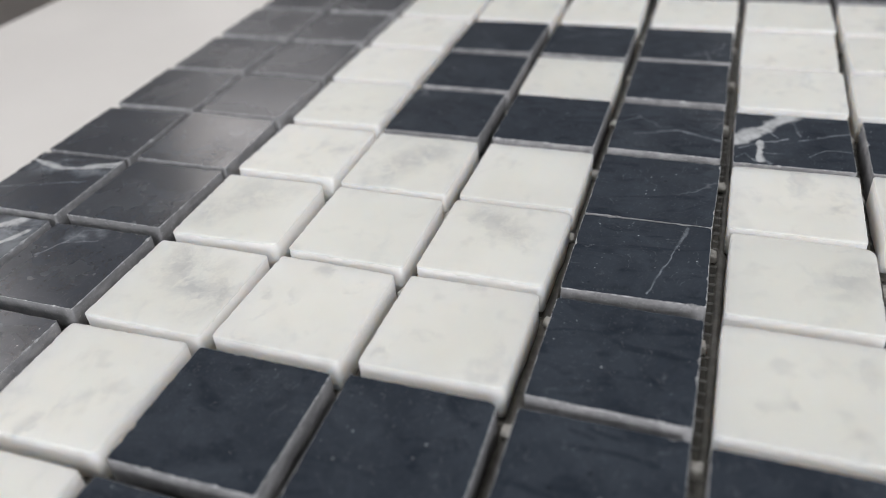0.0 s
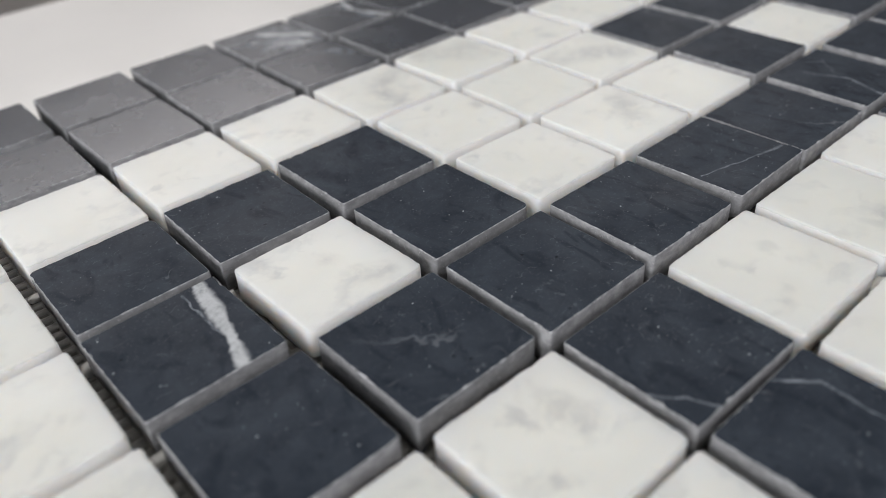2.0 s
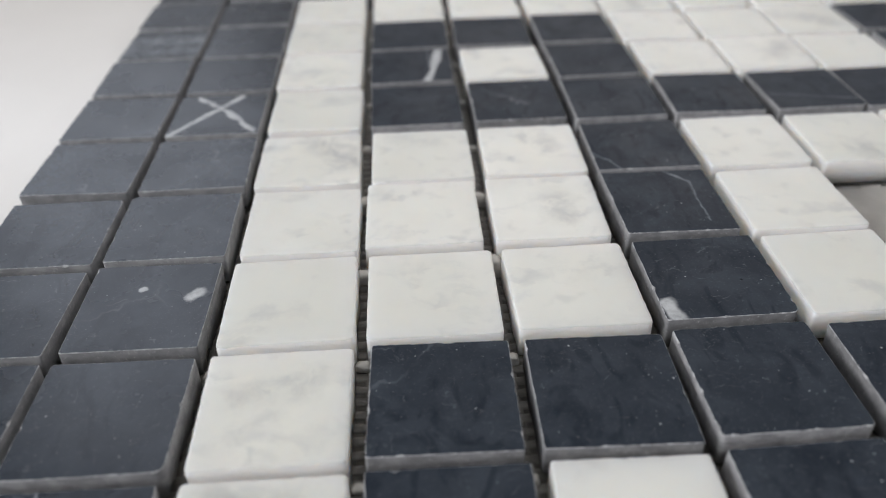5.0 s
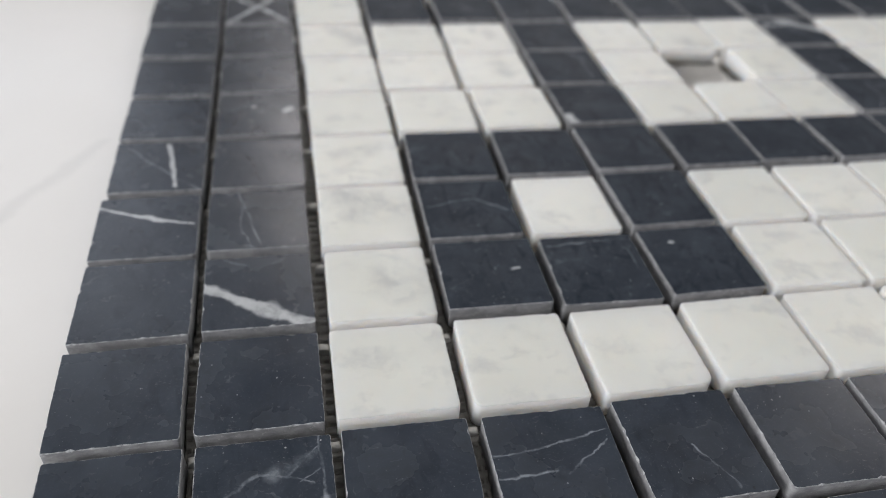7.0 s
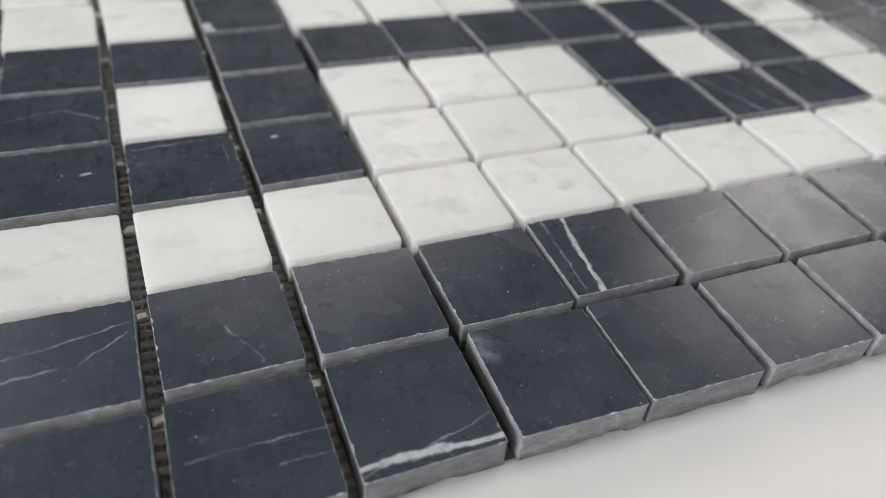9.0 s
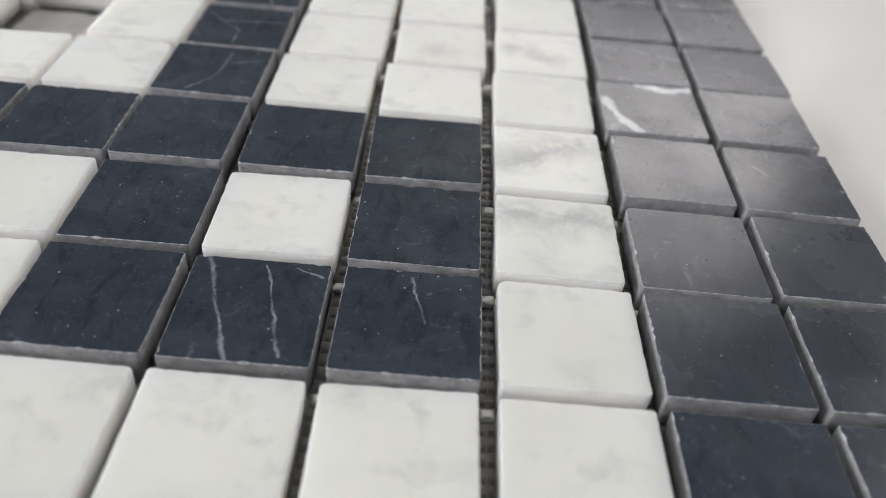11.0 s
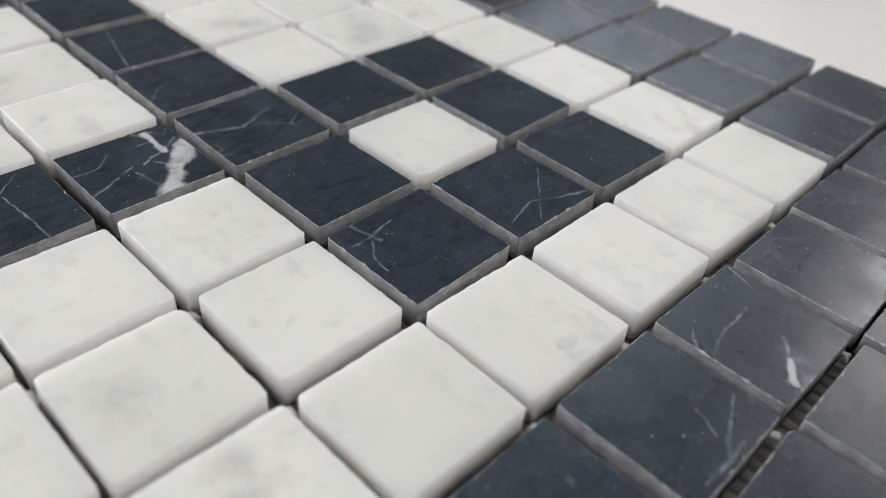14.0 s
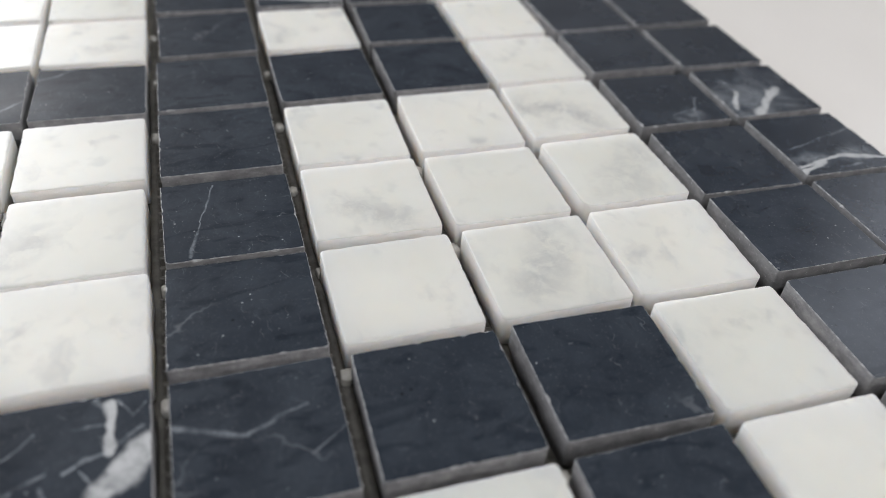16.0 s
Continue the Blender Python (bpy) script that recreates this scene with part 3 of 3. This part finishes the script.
crooked(0, 2, -0.56, -0.29, 0.4)
crooked(0, 3, -0.58, 0.19, 0.0)
crooked(0, 4, -0.59, 0.05, 0.3)
crooked(0, 5, -0.32, 0.19, 0.1)
crooked(0, 6, -0.29, -0.00, -1.3)
crooked(0, 7, -0.09, 0.12, 0.3)
crooked(1, 2, -0.46, 0.25, 0.2)
crooked(1, 3, -0.59, 0.26, 0.3)
crooked(1, 4, -0.54, 0.25, 0.1)
crooked(1, 5, -0.34, -0.20, -0.2)
crooked(1, 6, -0.17, 0.21, -0.3)
crooked(1, 7, -0.03, 0.05, 0.2)
crooked(2, 0, -0.49, -0.58, -0.4)
crooked(2, 1, -0.35, 0.22, -0.7)
crooked(2, 2, -0.51, 0.27, -0.4)
crooked(2, 3, -0.20, -0.02, -0.8)
crooked(2, 4, -0.04, 0.10, -0.3)
crooked(2, 5, -0.01, -0.26, -0.2)
crooked(2, 6, 0.08, -0.07, 0.3)
crooked(2, 8, -0.31, -0.28, 0.4)
crooked(2, 9, -0.36, -0.16, -0.1)
crooked(2, 10, -0.69, -0.04, -0.5)
crooked(2, 11, -0.70, 0.09, -0.5)
crooked(2, 12, -0.65, 0.19, 0.3)
crooked(3, 0, 0.16, -0.29, -0.7)
crooked(3, 1, 0.17, -0.25, -0.7)
crooked(3, 2, -0.09, 0.12, -0.4)
crooked(3, 3, 0.27, 0.30, -0.8)
crooked(3, 4, 0.18, 0.21, -0.3)
crooked(3, 5, 0.36, 0.01, -1.3)
crooked(3, 6, 0.16, -0.27, -1.0)
crooked(3, 7, -0.31, 0.63, -0.5)
crooked(3, 8, 0.22, -0.16, -0.3)
crooked(3, 9, -0.04, -0.15, -0.4)
crooked(3, 10, -0.40, 0.58, 0.4)
crooked(3, 11, -0.26, -0.06, -0.2)
crooked(3, 12, -0.19, -0.21, 0.3)
crooked(4, 0, 0.03, -0.42, -0.3)
crooked(4, 1, 0.28, 0.36, 0.5)
crooked(4, 2, 0.23, -0.05, 0.9)
crooked(4, 3, 0.23, -0.29, -0.7)
crooked(4, 4, 0.14, -0.01, -0.8)
crooked(4, 5, 0.24, -0.62, -0.9)
crooked(4, 6, -0.01, -0.17, 0.4)
crooked(4, 7, -0.39, 0.85, -0.6)
crooked(4, 8, 0.19, -0.23, -0.8)
crooked(4, 9, 0.17, 0.06, 0.6)
crooked(4, 10, 0.03, 0.11, 0.7)
crooked(4, 11, -0.35, 0.24, -0.9)
crooked(4, 12, -0.06, 0.14, 0.2)
crooked(5, 0, 0.17, 0.15, 0.1)
crooked(5, 1, 0.50, 0.04, -0.9)
crooked(5, 2, 0.47, -0.07, 0.1)
crooked(5, 3, 0.34, 0.19, 0.7)
crooked(5, 4, 0.20, 0.21, 0.7)
crooked(5, 5, 0.07, -0.10, 1.2)
crooked(5, 6, 0.07, 0.11, 0.3)
crooked(5, 7, -0.21, 0.89, 0.3)
crooked(5, 8, -0.01, -0.29, -0.4)
crooked(5, 9, 0.14, -0.34, -0.1)
crooked(5, 10, 0.25, 0.04, 0.7)
crooked(5, 11, -0.11, 0.29, 0.1)
crooked(5, 12, 0.08, 0.12, 1.0)
crooked(5, 13, -0.39, 0.06, -0.4)
crooked(6, 0, 0.50, -0.08, -0.9)
crooked(6, 1, 0.50, 0.09, -0.0)
crooked(6, 2, 0.35, -0.18, -0.1)
crooked(6, 3, 0.66, -0.26, -1.1)
crooked(6, 4, 0.36, -0.13, 0.1)
crooked(6, 5, 0.91, -0.59, 0.0)
crooked(6, 6, -0.06, -0.10, 0.9)
crooked(6, 8, -0.01, -0.48, 0.3)
crooked(6, 9, 0.05, -0.50, -0.3)
crooked(6, 10, 0.51, -0.04, -0.0)
crooked(6, 11, 0.20, 0.01, -0.9)
crooked(6, 12, -0.11, -0.17, -0.2)
crooked(6, 13, 0.28, 0.01, -0.2)
crooked(6, 14, 0.07, -0.12, 0.2)
crooked(7, 0, -0.31, -0.09, -1.1)
crooked(7, 1, -0.41, 0.34, -0.5)
crooked(7, 2, -0.14, -0.01, 0.4)
crooked(7, 3, 0.29, -0.27, -0.3)
crooked(7, 4, 0.40, -0.35, -0.0)
crooked(7, 8, 0.47, -0.62, -0.1)
crooked(7, 9, 0.60, -0.41, 0.5)
crooked(7, 10, 0.18, -0.27, -1.0)
crooked(7, 11, 0.13, -0.31, -0.5)
crooked(7, 12, -0.02, -0.23, 1.3)
crooked(7, 13, 0.70, 0.18, -0.6)
crooked(8, 1, 0.08, 0.04, -1.3)
crooked(8, 2, -0.08, 0.17, -0.2)
crooked(8, 3, 0.24, 0.02, 0.4)
crooked(8, 4, 0.21, 0.16, 0.8)
crooked(8, 6, -0.42, 0.49, 1.0)
crooked(8, 7, -0.09, 0.00, 0.1)
crooked(8, 8, -0.20, -0.18, -0.1)
crooked(8, 9, -0.33, -0.32, -0.4)
crooked(8, 10, -0.07, -0.32, 0.0)
crooked(8, 11, -0.10, -0.05, -0.1)
crooked(8, 12, -0.11, -0.40, -0.5)
crooked(8, 13, 0.18, 0.44, -0.1)
crooked(8, 14, -0.53, 0.10, 0.4)
crooked(9, 5, -0.93, 0.29, -0.1)
crooked(9, 6, -0.98, 0.33, -0.3)
crooked(9, 7, -0.49, -0.16, 0.8)
crooked(9, 8, -0.38, -0.13, 0.3)
crooked(9, 9, -0.26, -0.34, 0.2)
crooked(9, 10, -0.14, -0.01, -0.2)
crooked(9, 11, -0.30, 0.22, -0.7)
crooked(9, 12, 0.12, -0.42, 0.6)
crooked(9, 13, -0.18, 0.28, -0.1)
crooked(9, 14, -0.04, 0.05, -0.1)
crooked(10, 4, -0.30, -0.01, 1.3)
crooked(10, 5, -0.32, -0.10, 0.5)
crooked(10, 6, -0.67, 0.66, 0.4)
crooked(10, 7, -0.11, 0.16, -0.1)
crooked(10, 8, 0.10, -0.34, -0.3)
crooked(10, 9, 0.27, -0.30, 0.4)
crooked(10, 10, -0.31, 0.24, 0.1)
crooked(10, 11, -0.39, 0.17, 0.4)
crooked(10, 12, 0.00, 0.27, 0.1)
crooked(10, 13, -0.12, 0.16, 0.8)
crooked(10, 14, 0.14, 0.25, 0.3)
crooked(11, 4, -0.16, -0.15, 0.3)
crooked(11, 5, -0.28, -0.35, 0.9)
crooked(11, 6, -0.36, 0.65, 0.9)
crooked(11, 7, 0.38, -0.18, 0.1)
crooked(11, 8, -0.01, -0.11, 0.0)
crooked(11, 9, 0.22, -0.28, 1.0)
crooked(11, 10, -0.04, 0.25, -0.1)
crooked(11, 11, -0.04, 0.36, -0.4)
crooked(11, 12, 0.17, 0.32, -0.4)
crooked(12, 4, -0.44, -0.17, -0.2)
crooked(12, 5, -0.37, 0.05, 0.2)
crooked(12, 6, -0.49, 0.56, -0.2)
crooked(12, 7, 0.14, -0.10, -0.2)
crooked(12, 8, 0.24, -0.42, -0.0)
crooked(12, 9, 0.12, -0.70, -0.2)
crooked(12, 10, -0.04, 0.20, 0.4)
crooked(12, 11, -0.14, 0.11, -0.4)
crooked(12, 12, -0.11, 0.25, 0.1)
crooked(13, 4, -0.12, -0.83, 0.0)
crooked(13, 5, 0.21, 0.25, -0.3)
crooked(13, 6, 0.10, 0.23, 0.1)
crooked(13, 7, 0.80, 0.16, 0.2)
crooked(13, 8, 0.69, 0.08, 0.6)
crooked(13, 9, 0.48, 0.28, 0.0)
crooked(13, 10, 0.55, 0.38, -0.7)
crooked(13, 11, 0.91, 0.23, 0.6)
crooked(13, 12, 0.21, -0.05, -0.1)
crooked(14, 5, 0.15, -0.48, -0.9)
crooked(14, 6, 0.37, 0.44, -0.1)
crooked(14, 7, 1.08, -0.08, -0.1)
crooked(14, 8, 0.83, -0.14, 0.7)
crooked(14, 9, 0.95, 0.05, 0.8)
crooked(14, 10, 1.02, 0.03, 0.5)


def thread(bm, lo, hi, along, z, half, thick):
    """A flat rounded strand of the net, from lo to hi in the sheet's plane."""
    rings = []
    for end in (lo, hi):
        ring = []
        for k in range(6):
            a = math.pi * k / 5
            side = half * math.cos(a)
            x, y = (end[0], end[1] + side) if along == 0 else (end[0] + side, end[1])
            ring.append(bm.verts.new((x, y, z + thick * math.sin(a) ** 0.7)))
        rings.append(ring)
    for k in range(5):
        bm.faces.new((rings[0][k], rings[0][k + 1], rings[1][k + 1], rings[1][k])).smooth = True


def backing_net(sheet):
    bm = bmesh.new()
    ex, ey, gap = 0.1502, 0.1508, 0.0022
    for k in range(int(2 * ex / gap) + 1):
        x = -ex + k * gap
        thread(bm, (x, -ey), (x, ey), 1, 0.00045, 0.00040, 0.00035)
    for k in range(int(2 * ey / gap) + 1):
        y = -ey + k * gap
        thread(bm, (-ex, y), (ex, y), 0, 0.00058, 0.00078, 0.00026)
    bmesh.ops.recalc_face_normals(bm, faces=bm.faces)
    film = bmesh.new()
    box(film, (-ex, -ey, 0.00005), (ex, ey, 0.00060))
    for name, mesh, material, label in (("glue_film", film, FILM, "thin film of dry glue, darkened for the joint shade"),
                                        ("backing_net", bm, NET, "fibreglass net glued under the tiles, darkened for the joint shade")):
        part(name, mesh, material, sheet, label).location.z = SLAB


def bead_mesh(rng, material):
    """A low flat pad of glue where four tiles meet."""
    bm = bmesh.new()
    bmesh.ops.create_icosphere(bm, subdivisions=3, radius=1.0)
    seed = rng.uniform(0, 50)
    for v in bm.verts:
        x, y, z = (math.copysign(abs(c) ** 0.6, c) for c in v.co)
        lump = 1 + 0.22 * noise.noise(v.co * 1.9 + Vector((seed, 0, 0)))
        v.co = Vector((x * 0.00125 * lump, y * 0.00085 * lump, max(-0.2, z) * 0.0010 * lump))
    for f in bm.faces:
        f.smooth = True
    me = bpy.data.meshes.new("glue_bead")
    bm.to_mesh(me)
    bm.free()
    me.materials.append(material)
    return me


def glue_beads(sheet, rng):
    shapes = [bead_mesh(rng, BEAD) for _ in range(6)]
    for j in range(14):
        for i in range(14):
            x = (i - 6.5) * PITCH_X + (OFF_X[i] + OFF_X[i + 1]) / 2
            y = (j - 6.5) * PITCH_Y + (OFF_Y[j] + OFF_Y[j + 1]) / 2
            ob = new("glue_bead", rng.choice(shapes))
            ob.parent = sheet
            among_white = all(is_white(i + a, j + c) for a in (0, 1) for c in (0, 1))
            # pads enlarged among white tiles to brighten the shaded crossings
            s = rng.uniform(0.8, 1.15) * (1.35 if among_white else 0.85)
            ob.matrix_basis = pose(x + rng.gauss(0, 0.0002), y + rng.gauss(0, 0.0004), SLAB + 0.0010, 0, 0, rng.gauss(0, 6)) @ Matrix.Diagonal((s, s, rng.uniform(0.7, 1.3) * (2.2 if among_white else 1.0), 1))


def glue_residue(sheet):
    """What the lost tile left behind: a thin uneven pale crust."""
    bm = bmesh.new()
    n, h = 14, 0.0086
    grid = [[bm.verts.new((-h + 2 * h * a / n, -h + 2 * h * c / n, 0.0015 + 0.0003 * noise.noise(Vector((a * 0.4, c * 0.4, 7)))))
             for c in range(n + 1)] for a in range(n + 1)]
    for a in range(n):
        for c in range(n):
            bm.faces.new((grid[a][c], grid[a + 1][c], grid[a + 1][c + 1], grid[a][c + 1])).smooth = True
    bmesh.ops.solidify(bm, geom=list(bm.faces), thickness=0.0004)
    part("glue_residue", bm, CRUST, sheet, "pale crust of glue where one tile is missing").location.z = SLAB


def mosaic_sheet():
    sheet = new("mosaic_sheet")
    tagged(sheet, "black and white marble mosaic sheet with one tile missing", "mosaic")
    backing_net(sheet)
    glue_residue(sheet)
    glue_beads(sheet, random.Random(5))
    rng = random.Random(11)
    for j in range(15):
        for i in range(15):
            white = is_white(i, j)
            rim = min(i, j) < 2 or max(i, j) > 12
            turn = (rng.gauss(0, 0.35), rng.gauss(0, 0.35), rng.gauss(0, 0.45))
            jig = (rng.gauss(0, 0.00006), rng.gauss(0, 0.00006), max(0, rng.gauss(0.0001, 0.00012)))
            if (i, j) == (7, 7):
                continue
            name = "white_tile" if white else "black_tile"
            strokes = SPECIAL.get((i, j))
            if white:
                mats = [white_marble("streaked white marble", strokes) if strokes else WHITE, WHITE_SIDE]
            else:
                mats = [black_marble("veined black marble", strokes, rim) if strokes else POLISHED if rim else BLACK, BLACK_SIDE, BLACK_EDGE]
            ob = new(name, tile_mesh(name, white, rng, mats))
            ob.parent = sheet
            x, y = (i - 7) * PITCH_X + OFF_X[i], (j - 7) * PITCH_Y + OFF_Y[j]
            if (i, j) in SHIFT:
                dx, dy, spin = SHIFT[i, j]
                jig, turn = (dx * 0.001, dy * 0.001, jig[2]), (turn[0], turn[1], spin)
            ob.matrix_basis = pose(x + jig[0], y + jig[1], BED + jig[2], *turn)
    return sheet


mosaic_sheet()
